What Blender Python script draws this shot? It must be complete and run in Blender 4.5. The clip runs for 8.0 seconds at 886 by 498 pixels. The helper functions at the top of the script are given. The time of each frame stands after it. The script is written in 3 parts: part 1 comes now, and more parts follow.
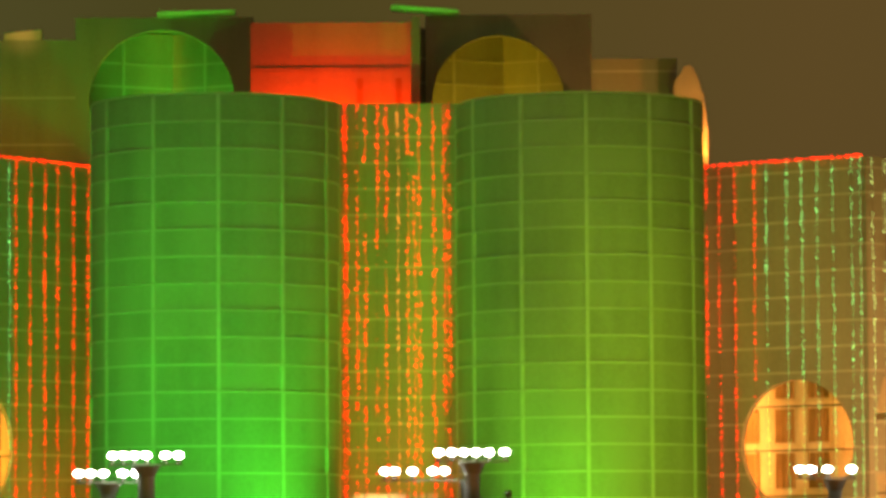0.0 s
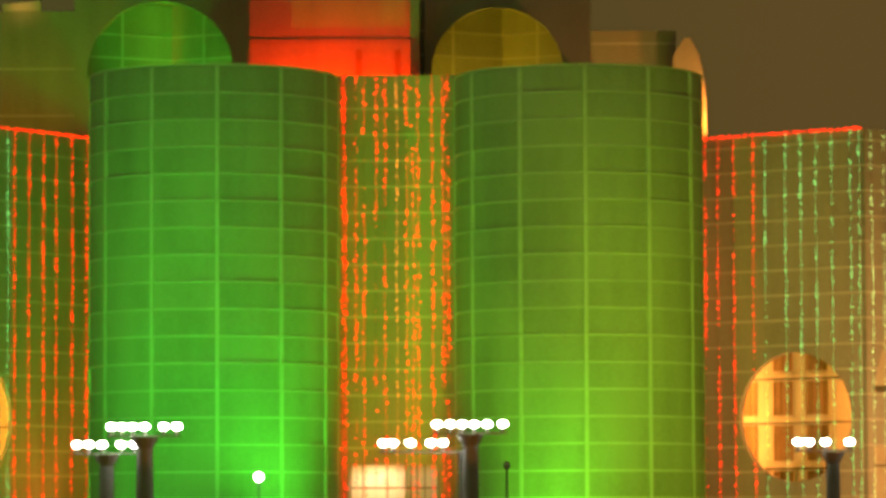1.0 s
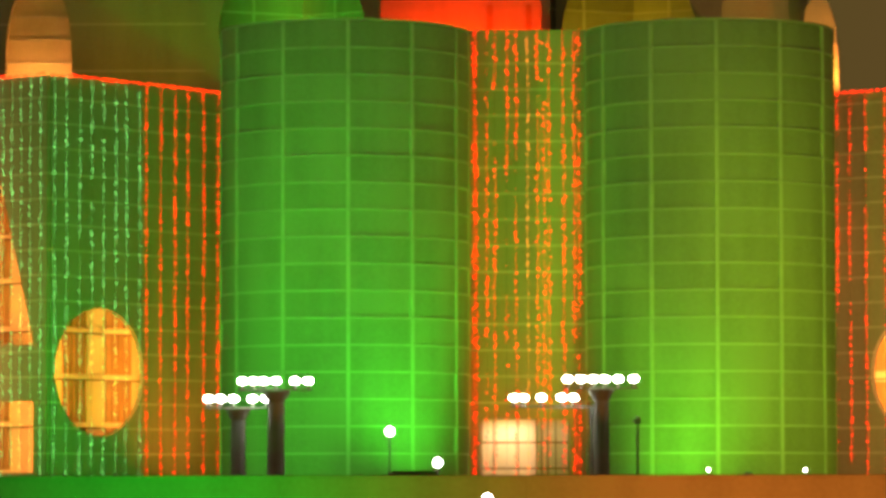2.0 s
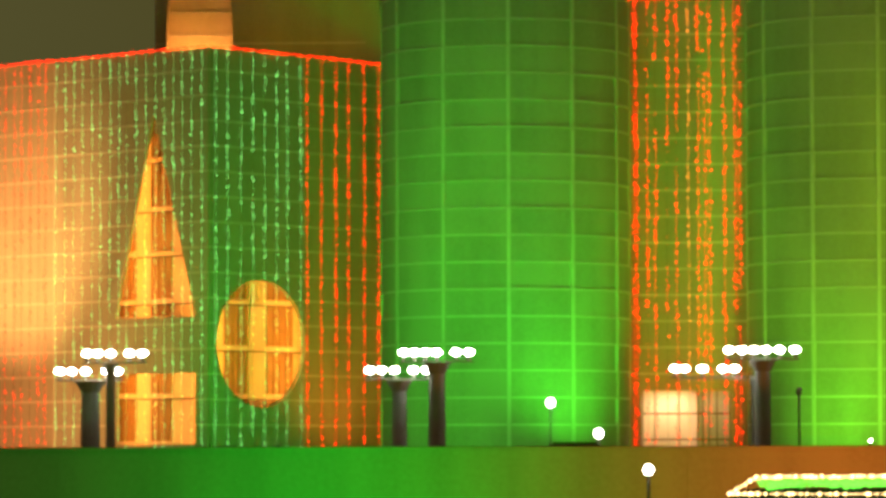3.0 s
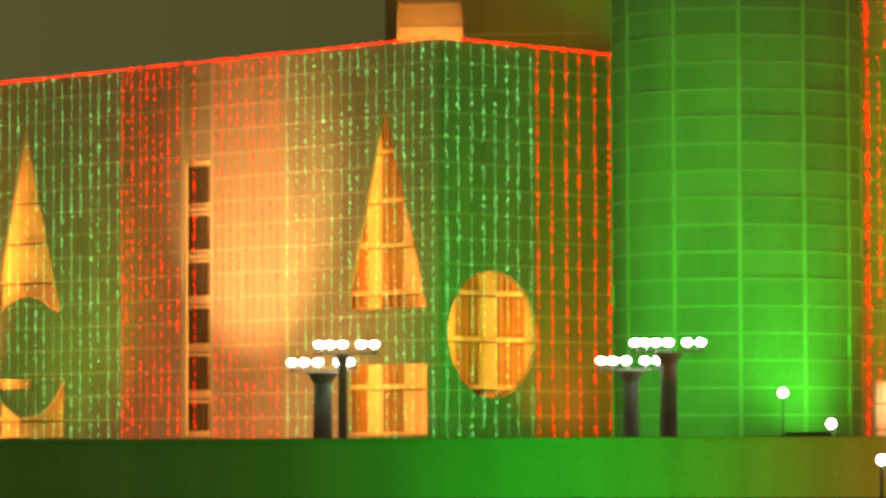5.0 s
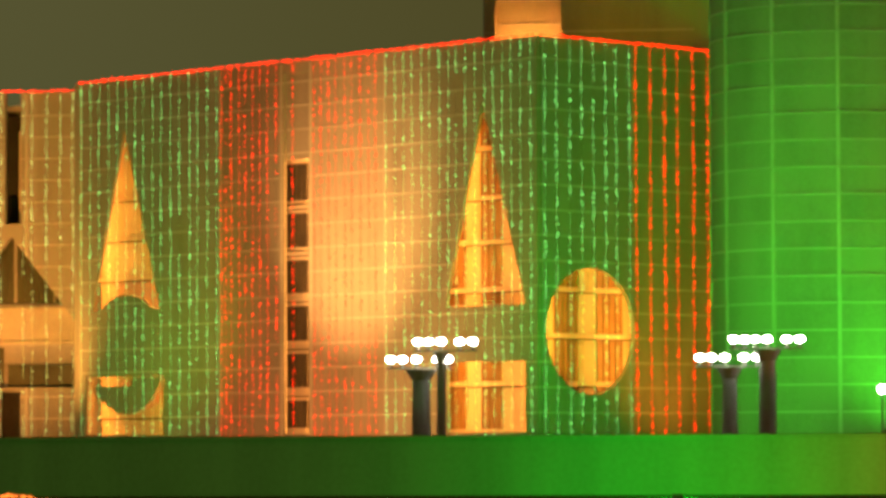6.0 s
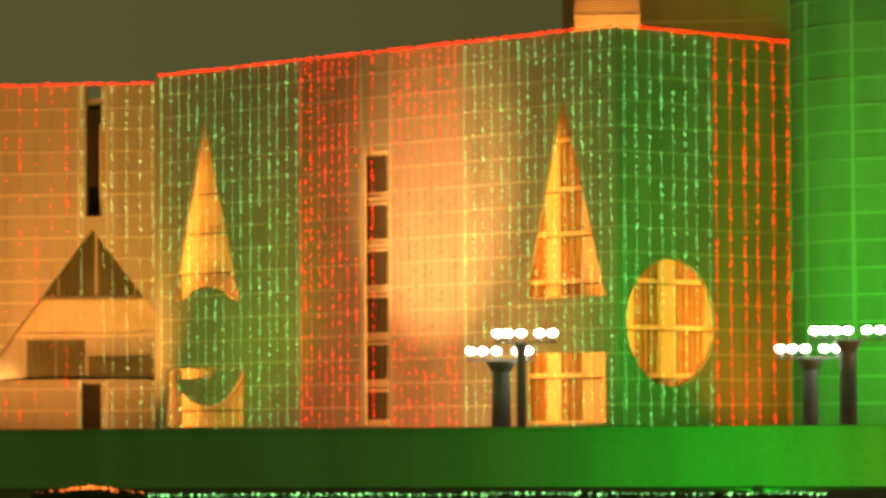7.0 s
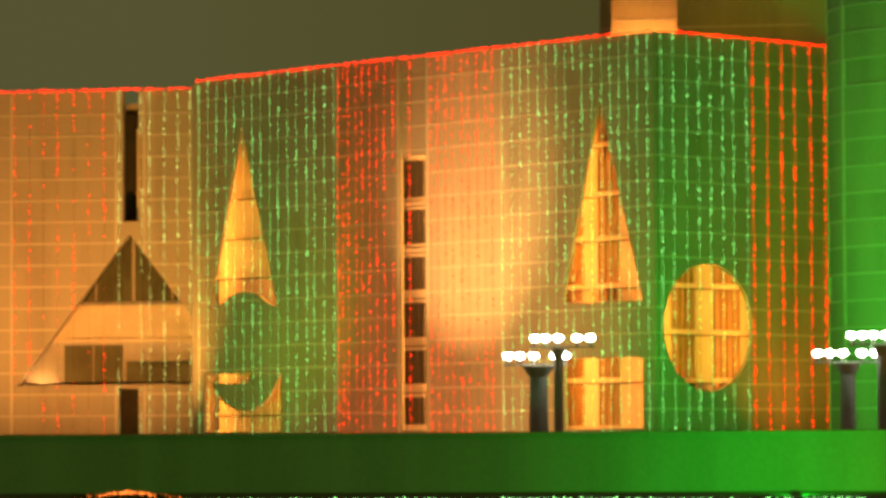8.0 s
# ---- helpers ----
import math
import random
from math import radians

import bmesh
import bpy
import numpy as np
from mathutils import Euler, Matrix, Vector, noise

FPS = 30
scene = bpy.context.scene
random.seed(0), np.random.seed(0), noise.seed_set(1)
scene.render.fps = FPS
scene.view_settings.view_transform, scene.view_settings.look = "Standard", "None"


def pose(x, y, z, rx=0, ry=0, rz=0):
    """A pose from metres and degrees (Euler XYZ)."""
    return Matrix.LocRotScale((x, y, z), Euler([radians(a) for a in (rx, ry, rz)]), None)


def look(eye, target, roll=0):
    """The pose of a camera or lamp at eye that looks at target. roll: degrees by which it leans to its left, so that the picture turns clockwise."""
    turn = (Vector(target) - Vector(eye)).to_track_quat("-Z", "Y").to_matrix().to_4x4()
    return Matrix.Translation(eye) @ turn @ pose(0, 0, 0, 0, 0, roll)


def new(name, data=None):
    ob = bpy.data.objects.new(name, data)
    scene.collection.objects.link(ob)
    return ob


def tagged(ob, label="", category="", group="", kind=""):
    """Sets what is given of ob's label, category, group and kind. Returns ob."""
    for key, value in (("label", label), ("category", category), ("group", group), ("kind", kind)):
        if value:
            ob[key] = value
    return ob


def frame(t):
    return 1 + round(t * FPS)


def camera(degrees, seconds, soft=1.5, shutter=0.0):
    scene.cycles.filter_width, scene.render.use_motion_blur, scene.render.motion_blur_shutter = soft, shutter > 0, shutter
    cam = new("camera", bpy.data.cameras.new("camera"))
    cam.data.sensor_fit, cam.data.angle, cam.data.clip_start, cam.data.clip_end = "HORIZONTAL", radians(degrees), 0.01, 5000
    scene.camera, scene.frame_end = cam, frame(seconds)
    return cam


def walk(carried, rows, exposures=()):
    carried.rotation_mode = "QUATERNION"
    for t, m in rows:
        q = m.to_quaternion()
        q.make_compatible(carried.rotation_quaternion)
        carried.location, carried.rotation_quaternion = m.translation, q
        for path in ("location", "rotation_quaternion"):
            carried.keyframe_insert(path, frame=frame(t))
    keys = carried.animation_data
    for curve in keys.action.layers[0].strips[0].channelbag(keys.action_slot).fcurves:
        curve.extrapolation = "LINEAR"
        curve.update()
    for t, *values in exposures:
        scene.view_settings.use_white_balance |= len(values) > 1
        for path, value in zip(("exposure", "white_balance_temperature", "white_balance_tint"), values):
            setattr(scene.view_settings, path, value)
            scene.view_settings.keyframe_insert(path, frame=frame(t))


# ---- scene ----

# ---------------------------------------------------------------- camera
cam = camera(12.43, 8.0, soft=3.6)
EYE = 1.7
ROWS = [
    (0.0, 0.668, 4.413, 0.353),
    (0.5, 0.914, 4.224, 0.335),
    (1.0, 0.685, 4.017, 0.244),
    (1.2, 0.290, 3.877, 0.160),
    (2.3, -1.726, 3.234, 0.110),
    (2.5, -2.161, 3.142, 0.109),
    (3.0, -3.427, 2.984, 0.125),
    (3.5, -4.770, 2.890, 0.190),
    (4.0, -5.536, 2.846, 0.250),
    (4.2, -5.805, 2.846, 0.240),
    (5.3, -7.080, 2.858, 0.190),
    (5.5, -7.396, 2.854, 0.199),
    (6.0, -8.069, 2.823, 0.231),
    (6.5, -8.756, 2.733, 0.241),
    (7.0, -9.194, 2.709, 0.263),
    (7.5, -9.584, 2.717, 0.256),
    (8.0, -9.719, 2.781, 0.290),
]
walk(cam, [(t, pose(0, 0, EYE, 0, 0, -yaw) @ pose(0, 0, 0, 90 + pitch, 0, 0) @ pose(0, 0, 0, 0, 0, -roll))
           for t, yaw, pitch, roll in ROWS], [(0.0, 0.33), (8.0, 0.33)])

# ---------------------------------------------------------------- night sky and floodlights
world = bpy.data.worlds.new("night_sky")
scene.world = world
world.use_nodes = True
wn = world.node_tree.nodes
wl = world.node_tree.links
bg = wn["Background"]
bg.inputs["Strength"].default_value = 1.0
tc = wn.new("ShaderNodeTexCoord")
sep = wn.new("ShaderNodeSeparateXYZ")
wl.new(tc.outputs["Generated"], sep.inputs[0])
shift = wn.new("ShaderNodeMath")
shift.operation = "ADD"
shift.inputs[1].default_value = 0.3
wl.new(sep.outputs["X"], shift.inputs[0])
ramp = wn.new("ShaderNodeValToRGB")
wl.new(shift.outputs[0], ramp.inputs[0])
# city glow: olive to the west, dimmer over the hall, browner to the east
ramp.color_ramp.elements[0].position = 0.06
ramp.color_ramp.elements[0].color = (0.072, 0.068, 0.024, 1)
ramp.color_ramp.elements[1].position = 0.40
ramp.color_ramp.elements[1].color = (0.086, 0.052, 0.014, 1)
middle = ramp.color_ramp.elements.new(0.25)
middle.color = (0.054, 0.045, 0.010, 1)
wl.new(ramp.outputs[0], bg.inputs["Color"])

GREEN = (0.075, 1.0, 0.03)
LIME = (0.37, 1.0, 0.02)
ORANGE = (1.0, 0.42, 0.10)
AMBER = (1.0, 0.285, 0.028)
RED = (1.0, 0.032, 0.0)
YELLOW = (1.0, 0.66, 0.012)


def spot(name, eye, target, watts, colour, degrees=90, blend=1.0, radius=0.25):
    data = bpy.data.lights.new(name, "SPOT")
    data.energy, data.color = watts, colour
    data.spot_size, data.spot_blend, data.shadow_soft_size = radians(degrees), blend, radius
    ob = new(name, data)
    ob.matrix_world = look(eye, target)
    return ob


def area(name, eye, target, watts, colour, sx, sy):
    data = bpy.data.lights.new(name, "AREA")
    data.energy, data.color = watts, colour
    data.shape, data.size, data.size_y = "RECTANGLE", sx, sy
    ob = new(name, data)
    ob.matrix_world = look(eye, target)
    return ob


PLAZA = 2.21
LOW = PLAZA + 0.22
# eye, target, watts, colour, cone
TOWER_FLOODS = [
    ((-20.0, 200, LOW), (-12.3, 226, 13), 18500, GREEN, 70),
    ((-11.5, 188, LOW), (-11.0, 226, 20), 8500, GREEN, 44),
    # two made-up fill beams that lift the towers' dark inner edges
    ((1.5, 213, LOW), (-5.0, 226, 12), 2400, GREEN, 38),
    ((-1.5, 213, LOW), (5.2, 226, 12), 1900, LIME, 38),
    ((-4.4, 217.8, LOW), (-5.8, 223.5, 8.5), 3000, GREEN, 105),
    ((10.0, 184, LOW), (9.6, 226, 15), 20500, LIME, 52),
    # fill beam added to brighten the right tower's outer edge
    ((27.0, 202, LOW), (14.0, 226, 10), 9500, (0.62, 1.0, 0.02), 74),
    ((7.4, 216.0, LOW), (8.0, 222.5, 6.0), 2300, (0.15, 1.0, 0.02), 100),
    # added warm beam, source unseen, that turns the centre wall brown
    ((0.2, 226.5, LOW), (0.1, 233, 11), 1100, (1.0, 0.13, 0.010), 110),
]
BLOCK_FLOODS = [
    ((-51.9, 240.9, LOW), (-41.6, 253.1, 15.5), 41000, ORANGE, 48),
    ((-45.0, 232, LOW), (-45.0, 256, 12), 20000, (1.0, 0.36, 0.08), 120),
    ((-68.0, 264, LOW), (-71.0, 281, 19), 15000, (1.0, 0.35, 0.05), 110),
    ((-82.0, 263, LOW), (-81.0, 281, 19), 17000, (1.0, 0.35, 0.05), 110),
    ((-24.5, 229, LOW), (-26.5, 247, 14), 7200, GREEN, 100),
    # made-up green beam in place of the string lights' glow on the wall
    ((-60.5, 250, LOW), (-57.5, 265.5, 12), 3600, (0.2, 1.0, 0.02), 80),
    ((34.0, 225, LOW), (25.0, 247, 13), 20000, ORANGE, 90),
    # made-up red beam that imitates bloom around the red strings
    ((-18.4, 247.2, LOW), (-21.4, 252.4, 10), 1250, (1.0, 0.20, 0.02), 125),
]
# unseen lamps added on the lawn to wash the plaza's retaining wall
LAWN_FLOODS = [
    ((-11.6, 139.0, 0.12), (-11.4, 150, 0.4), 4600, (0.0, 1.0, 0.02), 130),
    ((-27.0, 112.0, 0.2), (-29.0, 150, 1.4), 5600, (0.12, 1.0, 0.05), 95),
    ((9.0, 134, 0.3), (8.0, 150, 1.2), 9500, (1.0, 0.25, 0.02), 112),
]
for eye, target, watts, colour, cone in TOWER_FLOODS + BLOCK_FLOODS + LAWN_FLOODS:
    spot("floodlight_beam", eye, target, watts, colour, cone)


# ---------------------------------------------------------------- materials
def nodes_of(name):
    m = bpy.data.materials.new(name)
    m.use_nodes = True
    return m, m.node_tree.nodes, m.node_tree.links, m.node_tree.nodes["Principled BSDF"]


def surface(name, base, other, scale=0.6, fine=9.0, rough=0.8, bump=0.25, metal=0.0, per_object=0.12, streaks=False):
    """Two scales of noise between two colours, fine relief, and a shade of its own for each object."""
    m, n, l, p = nodes_of(name)
    geo = n.new("ShaderNodeNewGeometry")
    big = n.new("ShaderNodeTexNoise")
    big.inputs["Scale"].default_value = scale
    big.inputs["Detail"].default_value = 5
    small = n.new("ShaderNodeTexNoise")
    small.inputs["Scale"].default_value = fine
    small.inputs["Detail"].default_value = 4
    mapping = n.new("ShaderNodeMapping")
    l.new(geo.outputs["Position"], mapping.inputs["Vector"])
    if streaks:
        mapping.inputs["Scale"].default_value = (1.6, 1.6, 0.25)
    l.new(mapping.outputs[0], big.inputs["Vector"])
    l.new(geo.outputs["Position"], small.inputs["Vector"])
    add = n.new("ShaderNodeMath")
    add.operation = "MULTIPLY_ADD"
    l.new(small.outputs["Fac"], add.inputs[0])
    add.inputs[1].default_value = 0.45
    l.new(big.outputs["Fac"], add.inputs[2])
    info = n.new("ShaderNodeObjectInfo")
    own = n.new("ShaderNodeMath")
    own.operation = "MULTIPLY_ADD"
    l.new(info.outputs["Random"], own.inputs[0])
    own.inputs[1].default_value = per_object
    l.new(add.outputs[0], own.inputs[2])
    r = n.new("ShaderNodeValToRGB")
    r.color_ramp.elements[0].position, r.color_ramp.elements[0].color = 0.45, (*other, 1)
    r.color_ramp.elements[1].position, r.color_ramp.elements[1].color = 0.95, (*base, 1)
    l.new(own.outputs[0], r.inputs[0])
    l.new(r.outputs[0], p.inputs["Base Color"])
    p.inputs["Roughness"].default_value = rough
    p.inputs["Metallic"].default_value = metal
    b = n.new("ShaderNodeBump")
    b.inputs["Strength"].default_value = bump
    b.inputs["Distance"].default_value = 0.05
    l.new(small.outputs["Fac"], b.inputs["Height"])
    l.new(b.outputs[0], p.inputs["Normal"])
    return m


def glow(name, colour, strength):
    m, n, l, p = nodes_of(name)
    p.inputs["Base Color"].default_value = (*colour, 1)
    p.inputs["Emission Color"].default_value = (*colour, 1)
    p.inputs["Emission Strength"].default_value = strength
    return m


CONCRETE = surface("board_marked_concrete", (0.40, 0.385, 0.36), (0.27, 0.26, 0.24), 0.35, 5.0, 0.85, 0.3, per_object=0.22, streaks=True)
MARBLE = surface("white_marble", (0.62, 0.61, 0.58), (0.50, 0.49, 0.46), 0.8, 7.0, 0.45, 0.08, per_object=0.2)
INNER = surface("inner_plaster", (0.64, 0.58, 0.48), (0.48, 0.43, 0.35), 0.5, 6.0, 0.85, 0.2)
CURTAIN = surface("curtained_window", (0.29, 0.20, 0.10), (0.17, 0.115, 0.055), 0.9, 5.0, 0.5, 0.1)
DIM = surface("dim_window_glass", (0.10, 0.105, 0.06), (0.06, 0.06, 0.035), 0.6, 4.0, 0.3, 0.05)
GLASS = surface("dark_window_glass", (0.085, 0.075, 0.060), (0.05, 0.045, 0.036), 0.5, 4.0, 0.12, 0.02)
FRAME = surface("window_frame_wood", (0.30, 0.20, 0.10), (0.20, 0.13, 0.06), 1.0, 12.0, 0.6, 0.1)
BRICK = surface("plaza_brick", (0.30, 0.13, 0.08), (0.20, 0.09, 0.06), 0.5, 6.0, 0.9, 0.3)
WALLSTONE = surface("retaining_wall_plaster", (0.33, 0.32, 0.29), (0.22, 0.21, 0.19), 0.3, 5.0, 0.9, 0.3, streaks=True)
GRASS = surface("lawn_grass", (0.075, 0.10, 0.03), (0.035, 0.05, 0.016), 0.25, 18.0, 0.95, 0.6)
HEDGE = surface("hedge_leaf", (0.06, 0.11, 0.03), (0.03, 0.05, 0.015), 2.0, 20.0, 0.8, 0.4)
POST = surface("painted_steel", (0.27, 0.28, 0.24), (0.19, 0.20, 0.17), 1.0, 14.0, 0.6, 0.1, 0.0)
WIRE = surface("wire_sheath", (0.03, 0.035, 0.03), (0.02, 0.02, 0.02), 1.0, 20.0, 0.6, 0.05)
BULB_GREEN = glow("green_bulb", (0.30, 1.0, 0.24), 3.2)
BULB_LIME = glow("yellow_green_bulb", (0.70, 1.0, 0.26), 3.0)
BULB_RED = glow("red_bulb", (1.0, 0.015, 0.002), 4.2)
BULB_LEAF = glow("leaf_green_bulb", (0.20, 1.0, 0.08), 1.25)
BULB_AMBER = glow("amber_bulb", (1.0, 0.25, 0.03), 2.4)
BULB_WARM = glow("warm_white_bulb", (1.0, 0.66, 0.26), 6.0)
LAMP_WHITE = glow("lamp_head_white", (1.0, 0.97, 0.86), 36.0)
GLOBE = glow("lamp_globe_white", (1.0, 0.98, 0.90), 14.0)


# ---------------------------------------------------------------- building blocks
def part(name, bm, material, parent=None, label=""):
    me = bpy.data.meshes.new(name)
    bm.to_mesh(me)
    bm.free()
    me.materials.append(material)
    ob = new(name, me)
    if parent is not None:
        ob.parent = parent
    if label:
        ob["label"] = label
    return ob


def box(bm, lo, hi, m=None):
    vs = [bm.verts.new((x, y, z)) for z in (lo[2], hi[2]) for y in (lo[1], hi[1]) for x in (lo[0], hi[0])]
    for f in ((0, 2, 3, 1), (4, 5, 7, 6), (0, 1, 5, 4), (2, 6, 7, 3), (0, 4, 6, 2), (1, 3, 7, 5)):
        bm.faces.new([vs[i] for i in f])
    if m is not None:
        bmesh.ops.transform(bm, matrix=m, verts=vs)
    return vs


def tube(bm, a, b, r0, r1=None, sides=10):
    r1 = r0 if r1 is None else r1
    a, b = Vector(a), Vector(b)
    m = (b - a).to_track_quat("Z", "Y").to_matrix()
    rings = []
    for c, r in ((a, r0), (b, r1)):
        rings.append([bm.verts.new(c + m @ Vector((r * math.cos(k * math.tau / sides), r * math.sin(k * math.tau / sides), 0))) for k in range(sides)])
    for k in range(sides):
        bm.faces.new((rings[0][k], rings[0][(k + 1) % sides], rings[1][(k + 1) % sides], rings[1][k]))
    bm.faces.new(rings[0][::-1])
    bm.faces.new(rings[1])


class Face:
    """A wall plane from a to b: s metres along it, z up, d metres out towards the plaza."""

    def __init__(self, a, b):
        self.a, self.b = Vector((*a, 0)), Vector((*b, 0))
        self.length = (self.b - self.a).length
        self.e = (self.b - self.a).normalized()
        n = Vector((self.e.y, -self.e.x, 0))
        self.n = n if n.y < 0 else -n

    def at(self, s, z, d=0.0):
        return self.a + self.e * s + self.n * d + Vector((0, 0, z))

    def matrix(self):
        m = Matrix((self.e, -self.n, Vector((0, 0, 1)))).transposed().to_4x4()
        m.translation = self.a
        return m


def circle(cs, cz, r, steps=48, a0=0.0, a1=360.0):
    full = abs(a1 - a0) >= 360
    n = steps if full else steps + 1
    return [(cs + r * math.cos(radians(a0 + (a1 - a0) * k / steps)), cz + r * math.sin(radians(a0 + (a1 - a0) * k / steps))) for k in range(n)]


def flat_wall(name, face, outline, holes, thick, material, parent=None):
    """A slab in a face's plane with openings cut right through it."""
    from mathutils.geometry import tessellate_polygon
    loops = [outline, *holes]
    flat = [p for loop in loops for p in loop]
    tris = tessellate_polygon([[Vector((s, z, 0)) for s, z in loop] for loop in loops])
    bm = bmesh.new()
    front = [bm.verts.new(face.at(s, z)) for s, z in flat]
    back = [bm.verts.new(face.at(s, z, -thick)) for s, z in flat]
    for i, j, k in tris:
        if len({i, j, k}) == 3:
            bm.faces.new((front[i], front[j], front[k]))
            bm.faces.new((back[k], back[j], back[i]))
    start = 0
    for loop in loops:
        for k in range(len(loop)):
            i, j = start + k, start + (k + 1) % len(loop)
            bm.faces.new((front[i], front[j], back[j], back[i]))
        start += len(loop)
    bmesh.ops.recalc_face_normals(bm, faces=bm.faces)
    return part(name, bm, material, parent)


def gaps(holes, value, axis):
    """Stretches of a straight line at s=value (axis 0) or z=value (axis 1) that lie in openings."""
    out = []
    for hole in holes:
        cuts = []
        for (p, q) in zip(hole, hole[1:] + hole[:1]):
            if (p[axis] - value) * (q[axis] - value) < 0:
                f = (value - p[axis]) / (q[axis] - p[axis])
                cuts.append(p[1 - axis] + f * (q[1 - axis] - p[1 - axis]))
        cuts.sort()
        out += list(zip(cuts[::2], cuts[1::2]))
    return sorted(out)


def pieces(a, b, cut):
    out, at = [], a
    for c, d in cut:
        if c > at:
            out.append((at, min(c, b)))
        at = max(at, d)
    if at < b:
        out.append((at, b))
    return [(c, d) for c, d in out if d - c > 0.15]


def bands(face, s0, s1, levels, holes, parent, tall=0.11, proud=0.035):
    for z in levels:
        for c, d in pieces(s0, s1, gaps(holes, z, 1)):
            bm = bmesh.new()
            box(bm, (c, -proud, z - tall / 2), (d, 0.02, z + tall / 2), face.matrix())
            part("marble_band", bm, MARBLE, parent)


def seams(face, z0, z1, places, holes, parent, wide=0.16, proud=0.045):
    for s in places:
        for c, d in pieces(z0, z1, gaps(holes, s, 0)):
            bm = bmesh.new()
            box(bm, (s - wide / 2, -proud, c), (s + wide / 2, 0.02, d), face.matrix())
            part("marble_seam", bm, MARBLE, parent)


def inner_storeys(face, s0, s1, levels, depth, parent, bays, glass=None, sill=0.2, wall=None):
    """The inner wall behind an opening: a back wall, slab edges with dark strips for their shade, and curtained bays
    with mullions.
    """
    m = face.matrix()
    bm = bmesh.new()
    box(bm, (s0, depth, levels[0] - 0.2), (s1, depth + 0.3, levels[-1] + 0.2), m)
    part("inner_wall", bm, wall or INNER, parent)
    for z in levels:
        bm = bmesh.new()
        box(bm, (s0, depth - 0.22, z - 0.11), (s1, depth, z + 0.11), m)
        part("slab_edge", bm, wall or INNER, parent)
    # dark strips stand in for the shade under each slab edge
    for z in levels[1:-1]:
        bm = bmesh.new()
        box(bm, (s0, depth - 0.2, z - 0.20), (s1, depth - 0.005, z - 0.115), m)
        part("shadow_gap", bm, GLASS, parent)
    for z0, z1 in zip(levels, levels[1:]):
        for c, d in bays:
            w = bmesh.new()
            box(w, (c, depth - 0.05, z0 + sill), (d, depth - 0.01, z1 - sill), m)
            pane = part("window_pane", w, glass or CURTAIN, parent)
            n = max(2, round((d - c) / 0.5))
            for k in range(n + 1):
                w = bmesh.new()
                s = c + (d - c) * k / n
                box(w, (s - 0.03, depth - 0.12, z0 + sill - 0.02), (s + 0.03, depth - 0.052, z1 - sill + 0.02), m)
                part("mullion", w, FRAME if glass is None else glass, pane)


# ---------------------------------------------------------------- ground
bm = bmesh.new()
xs = [-3000, -400, -150, -100, -60, -30, 0, 30, 60, 100, 150, 400, 3000]
ys = [(-3000, 0.0), (-300, 0.0), (0, 0.0), (60, 0.0), (100, 0.0), (120, 0.0), (150.05, 0.0), (150.3, PLAZA), (170, PLAZA), (300, PLAZA), (600, PLAZA), (4000, PLAZA)]
grid = [[bm.verts.new((x, y, z)) for x in xs] for y, z in ys]
for r0, r1 in zip(grid, grid[1:]):
    for k in range(len(xs) - 1):
        bm.faces.new((r0[k], r0[k + 1], r1[k + 1], r1[k]))
ground = part("ground", bm, GRASS)
tagged(ground, "dark lawn in front of the raised plaza", "ground", kind="structure")
bm = bmesh.new()
box(bm, (-120, 156, PLAZA - 0.3), (120, 330, PLAZA + 0.05))
plaza = tagged(part("pavement", bm, BRICK), "red brick paving of the raised plaza", "pavement", kind="structure")
BASE = PLAZA + 0.05
# retaining wall of the plaza, in long bays with a coping
retaining = tagged(new("retaining_wall"), "long plain retaining wall of the plaza washed green and amber", "wall", kind="structure")
for k in range(-10, 6):
    x = k * 9.0
    bm = bmesh.new()
    box(bm, (x + 0.003, 149.6, -0.1), (x + 8.997, 150.0, PLAZA - 0.12))
    part("wall_bay", bm, WALLSTONE, retaining)
    bm = bmesh.new()
    box(bm, (x + 0.003, 149.5, PLAZA - 0.116), (x + 8.997, 150.6, PLAZA + 0.004))
    part("coping", bm, WALLSTONE, retaining)


